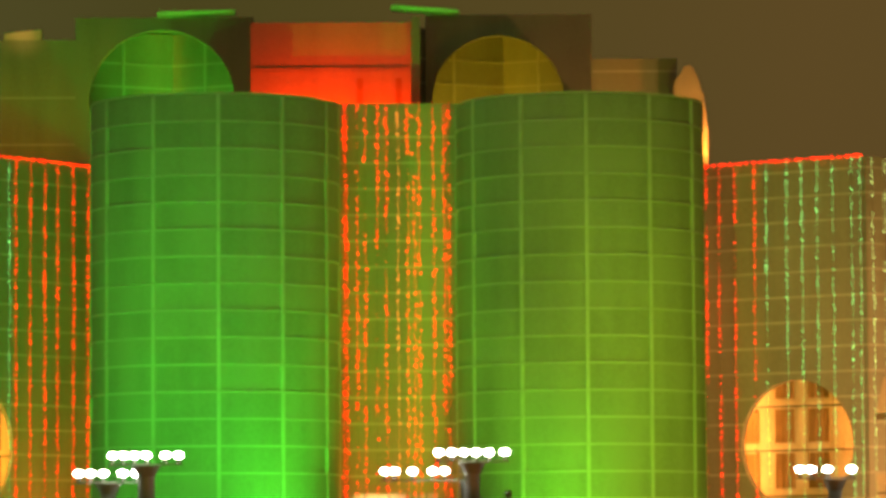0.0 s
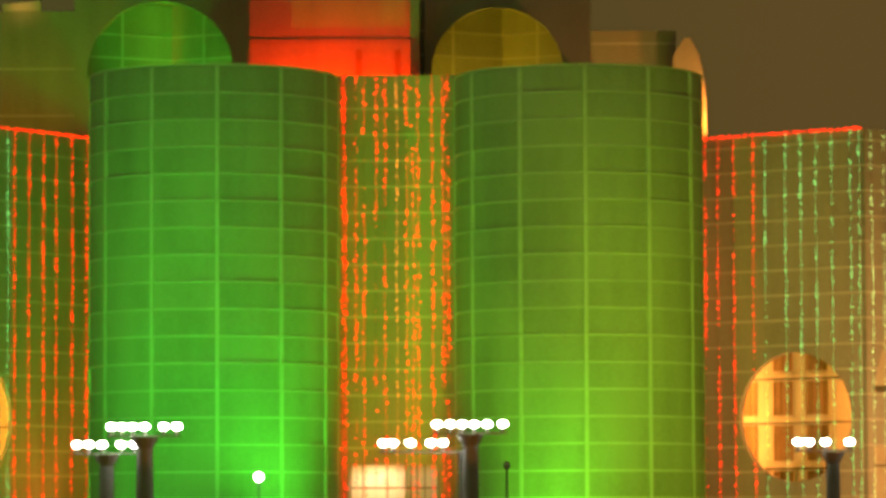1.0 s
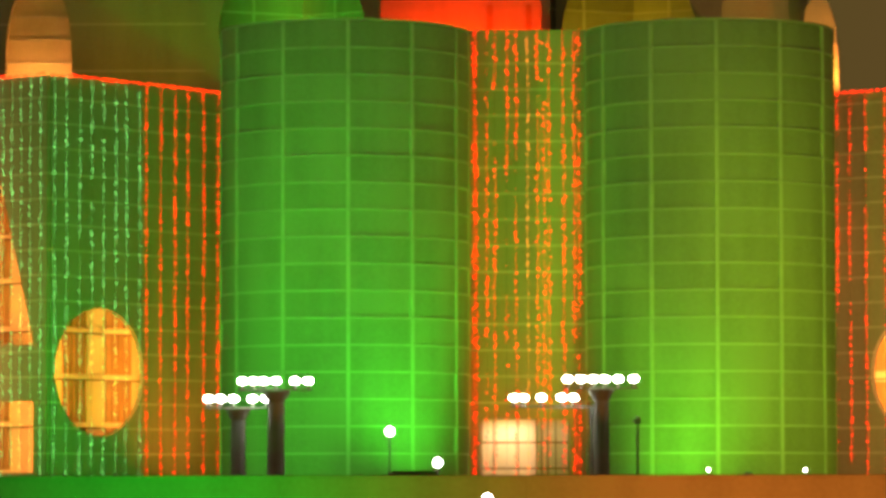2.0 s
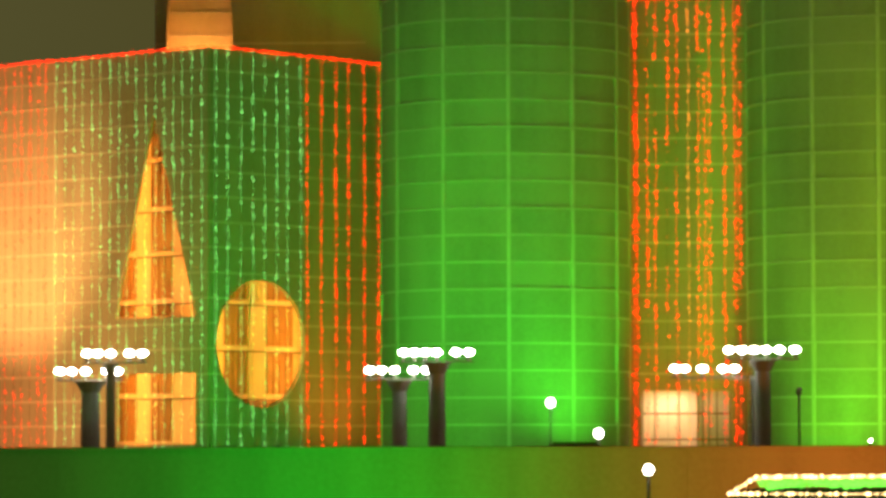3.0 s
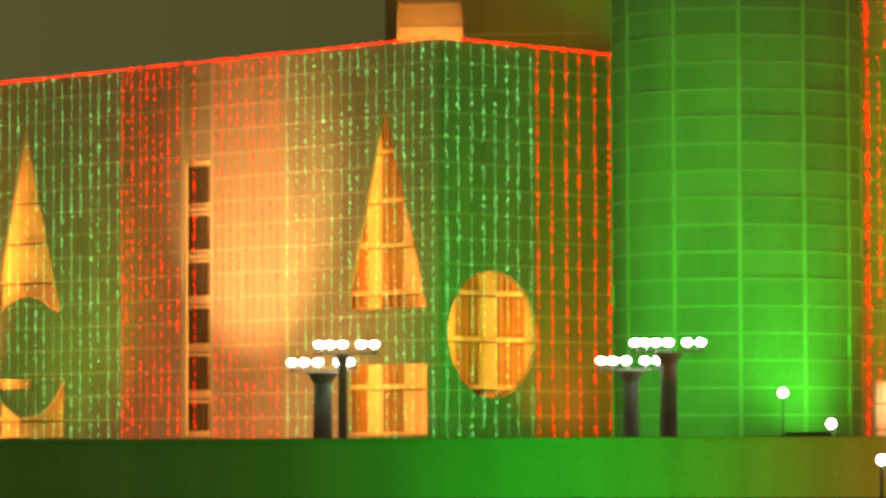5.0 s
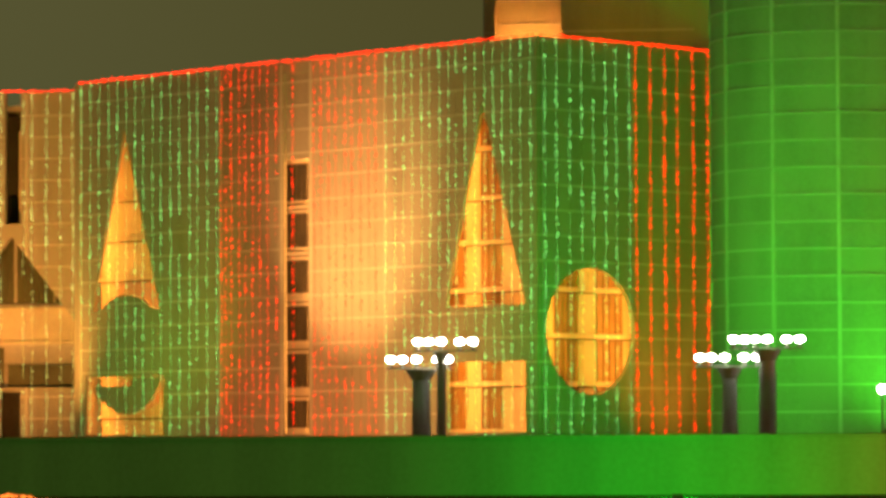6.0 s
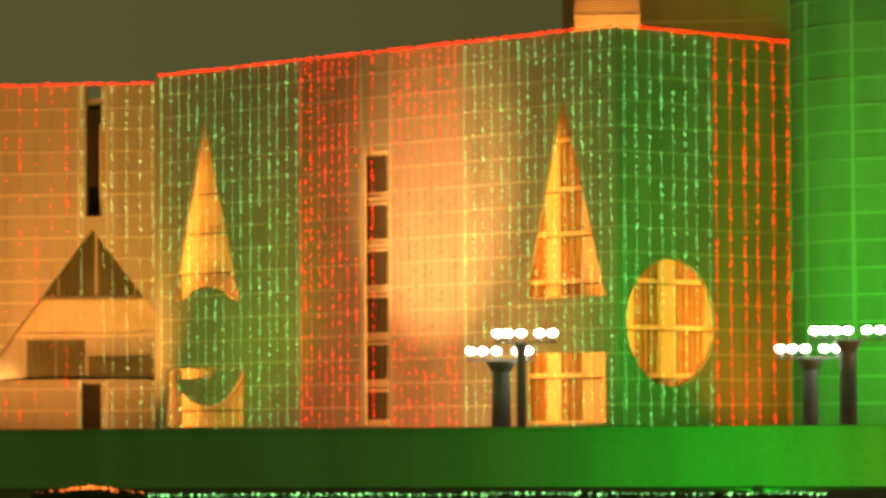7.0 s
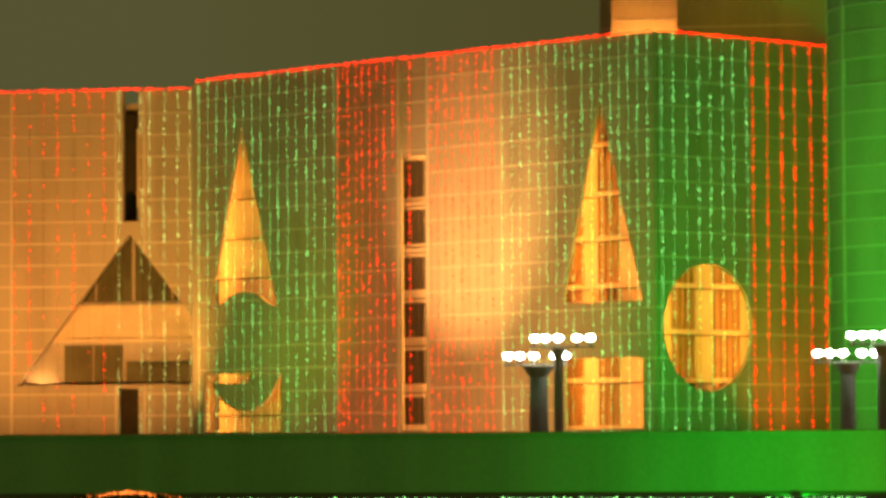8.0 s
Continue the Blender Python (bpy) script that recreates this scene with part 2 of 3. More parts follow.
# ---------------------------------------------------------------- round towers
def round_tower(cx, cy, radius, top, swing, label):
    thing = new("round_tower")
    thing.location = (cx, cy, BASE)
    tagged(thing, label, "tower", "round towers of the front")
    h = top - BASE
    core = radius - 0.14
    bm = bmesh.new()
    n = 72
    rings = []
    for r, z in ((core, 0), (core, h), (core - 0.5, h), (core - 0.5, h - 1.2)):
        rings.append([bm.verts.new((r * math.cos(k * math.tau / n), r * math.sin(k * math.tau / n), z)) for k in range(n)])
    for r0, r1 in zip(rings, rings[1:]):
        for k in range(n):
            bm.faces.new((r0[k], r0[(k + 1) % n], r1[(k + 1) % n], r1[k]))
    bm.faces.new(rings[-1])
    part("drum", bm, CONCRETE, thing)
    step = 1.485
    levels = [5.16 - BASE + step * k for k in range(-1, 15)]
    edges = [0.0] + levels + [h]
    turn = 30.5
    cols = [-90 + swing + turn * k for k in range(-4, 4)]  # degrees from the plaza side

    def curved(r0, r1, a0, a1, z0, z1, seg):
        bm = bmesh.new()
        rows = []
        for r, z in ((r0, z0), (r1, z0), (r1, z1), (r0, z1)):
            rows.append([bm.verts.new((r * math.cos(radians(a0 + (a1 - a0) * k / seg)), r * math.sin(radians(a0 + (a1 - a0) * k / seg)), z)) for k in range(seg + 1)])
        for i in range(4):
            q, w = rows[i], rows[(i + 1) % 4]
            for k in range(seg):
                bm.faces.new((q[k], q[k + 1], w[k + 1], w[k]))
        bm.faces.new([r[0] for r in rows][::-1])
        bm.faces.new([r[-1] for r in rows])
        return bm

    rng = random.Random(int(cx * 10))
    for z0, z1 in zip(edges, edges[1:]):
        for a in cols:
            out = radius - rng.choice((0.01, 0.02, 0.02, 0.04, 0.04, 0.09))
            part("concrete_panel", curved(core - 0.02, out, a + 0.9, a + turn - 0.9, z0 + 0.05, z1 - 0.055, 8), CONCRETE, thing)
    for z in levels:
        for a in cols:
            part("marble_band", curved(core - 0.02, radius + 0.03, a + 1.1, a + turn - 1.1, z - 0.05, z + 0.05, 8), MARBLE, thing)
    for a in cols:
        part("marble_seam", curved(core - 0.02, radius + 0.045, a - 0.85, a + 0.85, 0, h - 0.01, 2), MARBLE, thing)
    part("coping", curved(core - 0.1, radius + 0.02, cols[0], cols[-1] + turn, h - 0.02, h + 0.1, 48), MARBLE, thing)
    return thing


round_tower(-10.17, 229, 7.0, 27.45, 3.9, "round concrete tower with white marble bands, lit bright green")
round_tower(10.42, 229, 7.0, 27.4, 0.4, "round concrete tower with white marble bands, lit yellowish green")

# ---------------------------------------------------------------- wall between the towers
FC = Face((-4.2, 233), (4.4, 233))
centre = tagged(new("centre_wall"), "recessed concrete wall behind red strings of lights", "wall", kind="structure")
outline = [(0, BASE), (1.6, BASE), (1.6, 5.7), (6.7, 5.7), (6.7, BASE), (FC.length, BASE), (FC.length, 28.1), (0, 28.1)]
flat_wall("wall_panel", FC, outline, [], 0.6, CONCRETE, centre)
porch = tagged(new("entrance_porch"), "brightly lit glazed entrance with dark glazing bars", "entrance")
CREAM = surface("cream_plaster", (0.80, 0.72, 0.60), (0.66, 0.58, 0.46), 0.6, 5.0, 0.8, 0.1)
m = FC.matrix()
for name, lo, hi in (("back_wall", (1.5, 2.6, BASE), (6.8, 2.8, 6.0)), ("side_wall", (1.4, 0.6, BASE), (1.6, 2.6, 6.0)), ("side_wall", (6.7, 0.6, BASE), (6.9, 2.6, 6.0)),
                     ("partition", (4.75, 0.65, BASE), (4.85, 2.6, 5.7)), ("ceiling_slab", (1.4, 0.6, 5.75), (6.9, 2.8, 6.0))):
    bm = bmesh.new()
    box(bm, lo, hi, m)
    part(name, bm, CREAM, porch)
for s_ in (1.66, 2.35, 3.75, 4.8, 5.1, 5.45, 5.9, 6.64):
    bm = bmesh.new()
    box(bm, (s_ - 0.035, 0.1, BASE), (s_ + 0.035, 0.18, 5.7), m)
    part("glazing_bar", bm, FRAME, porch)
for z_ in (4.38, 2.9):
    bm = bmesh.new()
    box(bm, (1.63, 0.09, z_ - 0.05), (6.67, 0.19, z_ + 0.05), m)
    part("rail", bm, FRAME, porch)
area("porch_light", FC.at(3.3, 5.6, -1.3), FC.at(3.3, 2, -1.6), 92, (1.0, 0.66, 0.36), 1.6, 0.8)
area("porch_light", FC.at(5.8, 5.6, -1.3), FC.at(5.8, 2, -1.6), 10, (1.0, 0.72, 0.42), 1.0, 0.6)
# main hall that carries the roof buildings
hall = tagged(new("main_hall"), "plain concrete hall behind the towers", "building")
bm = bmesh.new()
box(bm, (-16, 237, BASE), (16, 300, 24.0))
part("hall_body", bm, CONCRETE, hall)
bands(FC, 0, FC.length, [5.16 + 1.5 * k for k in range(1, 15)], [], centre)

# ---------------------------------------------------------------- office block to the west
A0, A1, B1 = (-28.7, 243.0), (-63.2, 270.0), (-15.0, 260.6)
FA, FB = Face(A0, A1), Face(A0, B1)
TOP = 26.65
west = tagged(new("office_block"), "banded concrete office block with lit triangular and round openings", "building", "office blocks")
T1 = [(4.72, 23.0), (8.05, 10.45), (1.07, 10.45)]
L1 = [(1.09, 2.75), (7.92, 2.75), (7.92, 7.05), (1.09, 7.05)]
SLOT = [(20.6, 2.75), (22.95, 2.75), (22.95, 25.9), (20.6, 25.9)]
C2, R2 = (38.95, 8.15), 4.02
a0 = math.degrees(math.asin((11.05 - C2[1]) / R2))
T2 = [(39.1, 23.4), (42.6, 11.05)] + circle(*C2, R2, 20, a0, 180 - a0)[1:-1] + [(35.4, 11.05)]
L2 = [(35.05, 2.75), (43.2, 2.75), (43.2, 6.7), (35.05, 6.7)]
holes_a = [T1, L1, SLOT, T2, L2]
wa = flat_wall("wall_panel", FA, [(0, BASE), (FA.length, BASE), (FA.length, TOP), (0, TOP)], holes_a, 0.25, CONCRETE, west)
LEVELS_A = [3.9 + 1.53 * k for k in range(15)]
bands(FA, 0.05, FA.length, LEVELS_A, holes_a, west)
seams(FA, BASE, TOP - 0.1, [13.4, 20.35, 23.2, 29.2, 43.7], holes_a, west)
CB = [circle(4.62, 8.87, 3.88)]
wb = flat_wall("wall_panel", FB, [(0.35, BASE), (FB.length, BASE), (FB.length, TOP), (0.35, TOP)], CB, 0.3, CONCRETE, west)
bands(FB, 0.05, FB.length, LEVELS_A, CB, west)
# roof and rear
bm = bmesh.new()
corners = [FA.at(0.7, 0, -0.6), FA.at(FA.length, 0, -0.6), Vector((-34, 308, 0)), FB.at(FB.length, 0, -0.6)]
lo = [bm.verts.new((c.x, c.y, TOP - 0.9)) for c in corners]
hi = [bm.verts.new((c.x, c.y, TOP - 0.5)) for c in corners]
bm.faces.new(hi)
bm.faces.new(lo[::-1])
for k in range(4):
    bm.faces.new((lo[k], lo[(k + 1) % 4], hi[(k + 1) % 4], hi[k]))
part("roof", bm, CONCRETE, west)
FL = Face(A1, (-58.0, 281.0))
flat_wall("wall_panel", FL, [(0, BASE), (FL.length, BASE), (FL.length, TOP), (0, TOP)], [], 0.45, CONCRETE, west)
# rooms behind the openings
inner_storeys(FA, 3.0, 11.2, [10.45, 11.5, 14.45, 17.2, 20.25, 23.3], 2.2, west, [(5.27, 6.97), (8.42, 10.4)])
inner_storeys(FA, 3.0, 11.2, [2.75, 5.7, 7.4], 2.2, west, [(5.27, 6.97), (8.42, 10.4)])
inner_storeys(FA, 20.2, 24.2, [2.7, 5.3, 8.3, 11.35, 14.3, 17.3, 20.5], 0.7, west, [(20.95, 24.0)], GLASS, 0.42)
bm = bmesh.new()
box(bm, (20.3, 0.26, 20.35), (23.3, 0.5, 26.1), FA.matrix())
part("recessed_panel", bm, CONCRETE, west)
bands(Face(FA.at(20.65, 0, -0.26)[:2], FA.at(22.9, 0, -0.26)[:2]), 0.0, 2.25, [20.76, 22.29, 23.82, 25.35], [], west)
inner_storeys(FA, 34.5, 43.7, [9.7, 13.3, 16.0, 18.7, 23.5], 1.8, west, [])
inner_storeys(FA, 34.5, 43.7, [2.75, 4.0, 6.7], 1.8, west, [])
inner_storeys(FB, 2.9, 11.6, [4.5, 5.65, 8.6, 11.45, 13.1], 2.2, west, [(3.56, 5.56), (7.36, 9.56)])
bm = bmesh.new()
seg = [(38.4, 6.03), (38.4, 6.6)] + circle(*C2, R2, 28, 202.7, 328.2)
f0 = [bm.verts.new(FA.at(s, z, -0.06)) for s, z in seg]
f1 = [bm.verts.new(FA.at(s, z, -0.24)) for s, z in seg]
bm.faces.new(f0)
bm.faces.new(f1[::-1])
for k in range(len(seg)):
    bm.faces.new((f0[k], f0[(k + 1) % len(seg)], f1[(k + 1) % len(seg)], f1[k]))
bmesh.ops.recalc_face_normals(bm, faces=bm.faces)
part("disc_wall", bm, CONCRETE, west)


def room_light(face, s, z0, z1, watts, colour, lean, back=0.36):
    """A tall strip lamp on the back of the outer wall, beside the opening, that washes the inner wall."""
    mid = (z0 + z1) / 2
    area("room_light", face.at(s, mid, -back), face.at(s + lean, mid, -back - 1.6), watts, colour, 0.2, z1 - z0)


room_light(FA, 8.6, 2.6, 21.5, 700, AMBER, -0.8)
room_light(FA, 1.0, 2.6, 21.5, 760, AMBER, 1.6)
room_light(FA, 43.3, 9.8, 21.5, 340, AMBER, -0.8)
room_light(FA, 34.9, 9.8, 21.5, 700, AMBER, 0.8)
room_light(FA, 43.4, 2.6, 6.8, 120, AMBER, -0.8)
room_light(FA, 34.8, 2.6, 6.8, 190, AMBER, 0.8)
room_light(FB, 9.1, 4.6, 13.2, 330, AMBER, -0.8)
room_light(FB, 0.85, 4.6, 13.2, 360, AMBER, 1.6)
area("room_light", FA.at(20.9, 11.5, -0.6), FA.at(22.4, 11.5, -0.95), 900, (1.0, 0.34, 0.05), 0.3, 17.7)

# ---------------------------------------------------------------- west block with the slot and the large triangle
FW = Face((-60.0, 281.0), (-100.0, 281.0))
far_west = tagged(new("office_block"), "concrete block with a slit and a large triangular opening, lit orange", "building", "office blocks")
OFF = 4.0  # s of the plan is measured from x = -64
SL = [(OFF + 6.07, 17.8), (OFF + 7.2, 17.8), (OFF + 7.2, 27.3), (OFF + 6.07, 27.3)]
TR = [(OFF + 6.75, 16.9), (OFF + 15.0, 6.2), (OFF - 1.5, 6.2)]
DR = [(OFF + 6.1, BASE), (OFF + 7.55, BASE), (OFF + 7.55, 6.0), (OFF + 6.1, 6.0)]
TOPW = 27.15
outline = [(0, BASE), (DR[0][0], BASE), (DR[0][0], 6.0), (DR[1][0], 6.0), (DR[1][0], BASE), (40, BASE), (40, TOPW),
           (SL[1][0], TOPW), (SL[1][0], 17.8), (SL[0][0], 17.8), (SL[0][0], TOPW), (0, TOPW)]
flat_wall("wall_panel", FW, outline, [TR], 0.6, CONCRETE, far_west)
bands(FW, 0, 40, [4.0 + 1.535 * k for k in range(15)], [TR, SL, DR], far_west)
seams(FW, BASE, TOPW - 0.05, [OFF + 5.66, OFF + 7.73, OFF + 15.4, OFF + 24.4], [TR], far_west)
inner_storeys(FW, OFF - 2.5, OFF + 16, [6.1, 9.25], 1.3, far_west, [(OFF + 7.6, OFF + 9.6), (OFF + 9.8, OFF + 11.8)], DIM, wall=CONCRETE)
inner_storeys(FW, OFF - 2.5, OFF + 16, [12.0, 17.4], 1.3, far_west, [(OFF + 1.2, OFF + 3.8), (OFF + 4.0, OFF + 6.6), (OFF + 6.9, OFF + 9.4), (OFF + 9.6, OFF + 12)], DIM, wall=CONCRETE)
inner_storeys(FW, OFF - 2.5, OFF + 16, [9.4, 11.8], 1.1, far_west, [])
# back wall coloured dark to give the slit and door their dim inside
bm = bmesh.new()
box(bm, (OFF + 4, 2.5, BASE), (OFF + 10, 2.8, TOPW - 1.5), FW.matrix())
part("inner_wall", bm, GLASS, far_west)
# pale panel that makes the right part of the slit lighter
bm = bmesh.new()
box(bm, (OFF + 5.9, 1.2, 17.6), (OFF + 6.5, 1.4, 24.5), FW.matrix())
part("slit_shutter", bm, INNER, far_west)
# dark panel, no glazing, that stands in for a dim recess
bm = bmesh.new()
box(bm, (OFF + 1.0, 1.0, 6.3), (OFF + 7.25, 1.28, 7.85), FW.matrix())
part("window_pane", bm, DIM, far_west)
bm = bmesh.new()
box(bm, (0, 0.6, TOPW - 1.2), (40, 20, TOPW - 0.9), FW.matrix())
part("roof", bm, CONCRETE, far_west)
# two unseen lamps added to brighten the triangle's low corner and middle band
area("room_light", FW.at(OFF + 13.2, 6.0, -0.7), FW.at(OFF + 13.0, 8.4, -1.2), 130, ORANGE, 2.8, 0.3)
area("room_light", FW.at(OFF + 6.5, 8.6, -0.75), FW.at(OFF + 6.5, 10.6, -1.1), 22, ORANGE, 12.0, 0.2)

# ---------------------------------------------------------------- office block to the east
E0 = (28.3, 243.5)
EAST_TOP = 25.98
FE, FR = Face(E0, (14.5, 253.6)), Face(E0, (62.0, 268.0))
east = tagged(new("office_block"), "banded concrete office block with a glowing round opening", "building", "office blocks")
CE = [circle(5.05, 8.72, 3.93)]
flat_wall("wall_panel", FE, [(0.35, BASE), (FE.length, BASE), (FE.length, EAST_TOP), (0.35, EAST_TOP)], CE, 0.45, CONCRETE, east)
bands(FE, 0.05, FE.length, LEVELS_A, CE, east)
TE = [(4.4, 22.5), (7.9, 10.15), (0.45, 10.15)]
LE = [(0.5, 2.75), (7.6, 2.75), (7.6, 6.9), (0.5, 6.9)]
flat_wall("wall_panel", FR, [(0, BASE), (FR.length, BASE), (FR.length, EAST_TOP), (0, EAST_TOP)], [TE, LE], 0.45, CONCRETE, east)
bands(FR, 0.05, FR.length, LEVELS_A, [TE, LE], east)
inner_storeys(FE, 1.8, 11.6, [4.4, 5.8, 8.6, 11.3, 13.1], 2.2, east, [(4.0, 5.4), (6.45, 7.75), (9.0, 9.9)], FRAME, 0.32)
inner_storeys(FR, 1.15, 9.6, [9.8, 13.0, 16.0, 19.0, 22.3], 1.0, east, [(3.4, 4.7), (6.0, 7.5)])
inner_storeys(FR, 1.15, 9.6, [2.4, 5.9, 7.2], 1.0, east, [(3.2, 5.2)])
room_light(FE, 9.7, 4.8, 13.2, 380, (1.0, 0.31, 0.045), -0.8, 0.55)
room_light(FE, 0.85, 4.8, 13.2, 330, (1.0, 0.31, 0.045), 1.2, 0.55)
room_light(FR, 0.1, 2.6, 21.0, 700, AMBER, 1.0, 0.55)
room_light(FR, 8.5, 2.6, 21.0, 700, AMBER, -1.0, 0.55)

# ---------------------------------------------------------------- roof buildings behind
def block(name, face, s0, s1, z0, z1, deep, holes, label, levels=(), material=CONCRETE):
    thing = tagged(new(name), label, "building")
    flat_wall("wall_panel", face, [(s0, z0), (s1, z0), (s1, z1), (s0, z1)], holes, 0.5, material, thing)
    m = face.matrix()
    for lo, hi in (((s0, 0.5, z0), (s0 + 0.4, deep, z1)), ((s1 - 0.4, 0.5, z0), (s1, deep, z1)), ((s0 + 0.4, deep - 0.4, z0), (s1 - 0.4, deep, z1)), ((s0 + 0.4, 0.5, z1 - 0.4), (s1 - 0.4, deep - 0.4, z1 - 0.02))):
        bm = bmesh.new()
        box(bm, lo, hi, m)
        part("wall_panel", bm, material, thing)
    bands(face, s0, s1, levels, holes, thing)
    return thing


# drum blocks with round windows
for x0, x1, cx, r, colour, watts, fy, cz, high in ((-20.28, -9.0, -14.8, 4.65, GREEN, 2400, 257.0, 30.95, 36.4), (1.9, 12.0, 6.3, 4.0, YELLOW, 420, 246.0, 29.7, 35.0)):
    face = Face((x0, fy), (x1, fy))
    hole = circle(cx - x0, cz, r)
    b = block("roof_block", face, 0, x1 - x0, 24.0, high, 9.0, [hole], "dark concrete roof block with a round opening lit from inside")
    for a, c in (((cx - 5.2, fy + 2.0), (cx + 0.45, fy + 4.8)), ((cx + 0.45, fy + 4.8), (cx + 5.2, fy + 2.4))):
        f = Face(a, c)
        flat_wall("inner_wall", f, [(0, 24.02), (f.length, 24.02), (f.length, high - 0.5), (0, high - 0.5)], [], 0.2, CONCRETE, b)
        bands(f, 0, f.length, [cz - 1.7, cz - 0.1, cz + 1.4, cz + 2.9], [], b)
        seams(f, 24.1, high - 0.6, [f.length * 0.45], [], b)
    spot("unseen_roof_light", (cx + 1.6, fy + 0.9, 24.6), (cx + 2.8, fy + 3.6, 30.5), watts, colour, 120)
    spot("unseen_roof_light", (cx - 3.0, fy + 0.9, 24.5), (cx - 2.4, fy + 3, 31), 1300, YELLOW, 110)

# two made-up lamps that lighten the dark faces of the roof blocks
for eye, target, watts in (((10.6, 242.5, 24.5), (9.5, 246, 31), 90), ((-10.5, 252.0, 25.0), (-11.0, 257, 32), 120)):
    spot("unseen_roof_light", eye, target, watts, YELLOW, 130)

# red-lit box
FX = Face((-8.55, 240.0), (1.5, 240.0))
red_box = block("roof_parapet", FX, 0, 10.05, 24.0, 33.75, 4.0, [], "concrete roof parapet lit bright red")
bm = bmesh.new()
box(bm, (0, -0.06, 30.75), (9.4, 0, 31.05), FX.matrix())
part("ledge", bm, CONCRETE, red_box)
for s in (6.3, 8.6):
    bm = bmesh.new()
    box(bm, (s, -0.02, 28), (s + 0.35, 0.02, 30.4), FX.matrix())
    part("door_panel", bm, FRAME, red_box)
bm = bmesh.new()
box(bm, (9.5, -1.6, 24.0), (10.05, 0.0, 33.9), FX.matrix())
part("side_wall", bm, CONCRETE, red_box)
area("red_floodlight_beam", (-3.5, 238.3, 26.6), (-3.5, 240.0, 31.4), 1250, RED, 8.5, 0.3)
# lit cornices over the roof blocks
for x0, z0, x1, z1, fy in ((-15.05, 36.42, -10.1, 36.62, 256.6), (-0.2, 35.3, 3.9, 35.02, 245.6)):
    f = Face((x0, fy), (x1, fy))
    cornice = flat_wall("roof_cornice", f, [(0, z0), (f.length, z1), (f.length, z1 + 0.22), (0, z0 + 0.3)], [], 1.2, INNER)
    tagged(cornice, "thin concrete roof cornice catching green light", "cornice")
    area("unseen_roof_light", ((x0 + x1) / 2, fy - 0.45, min(z0, z1) - 0.15), ((x0 + x1) / 2, fy - 0.40, min(z0, z1) + 2), 16, GREEN, f.length, 0.1)

# lift tower to the west, with an arched opening
FT = Face((-33.9, 258.0), (-20.3, 258.0))
arch = [(0.75, 26.3), (5.0, 26.3)] + [(2.88 + 2.12 * math.cos(radians(a)) , 29.5 + 5.0 * math.sin(radians(a))) for a in range(0, 181, 12)]
tower = block("roof_block", FT, 0, 13.6, 26.15, 35.1, 10.0, [arch], "olive-lit concrete roof tower with a tall arched opening glowing orange", [28.4, 31.4])
bm = bmesh.new()
box(bm, (0.5, 1.6, 26.15), (6, 1.9, 34.6), FT.matrix())
part("inner_wall", bm, INNER, tower)
bands(Face((-33.4, 259.6), (-28, 259.6)), 0, 5.4, [27.6, 29.1, 30.6, 32.1, 33.6], [], tower)
area("unseen_roof_light", (-31.0, 258.9, 26.4), (-31.0, 259.4, 29), 420, (1.0, 0.34, 0.05), 3.5, 0.4)
spot("unseen_roof_light", (-24.0, 250.0, 26.9), (-24.5, 258, 30), 400, YELLOW, 110)

tip = Face((-24.9, 257.6), (-22.5, 257.6))
cap = flat_wall("roof_cornice", tip, [(0, 35.1), (2.4, 35.1), (2.4, 35.75), (0, 35.5)], [], 1.0, INNER)
tagged(cap, "short concrete roof edge catching orange light", "cornice")
spot("unseen_roof_light", (-23.7, 256.4, 35.0), (-23.7, 257.6, 35.4), 25, ORANGE, 120)

# roof tower to the east
FS = Face((11.9, 252.0), (17.6, 252.0))
FO = Face((15.4, 250.6), (19.25, 250.6))
lit_arch = tagged(new("roof_arch"), "arched concrete roof wall lit orange", "wall")
flat_wall("wall_panel", FO, [(1.9, BASE), (3.96, BASE), (3.98, 26.4), (3.95, 28.6), (3.75, 30.4), (3.4, 31.6), (3.0, 32.4), (2.6, 32.4), (1.9, 31.2)], [], 0.4, CONCRETE, lit_arch)
spot("unseen_roof_light", (19.6, 249.0, 26.4), (19.0, 250.6, 28.4), 1500, (1.0, 0.32, 0.04), 120)
# made-up lamp that fills the shadow on the east roof block
spot("unseen_roof_light", (14.4, 248.5, 24.6), (14.6, 252, 31.0), 130, (1.0, 0.5, 0.08), 120)
east_tower = block("roof_block", FS, 0, 5.7, 24.0, 33.0, 8.0, [], "dim concrete roof block with pale bands", [29.2, 30.7, 32.2])


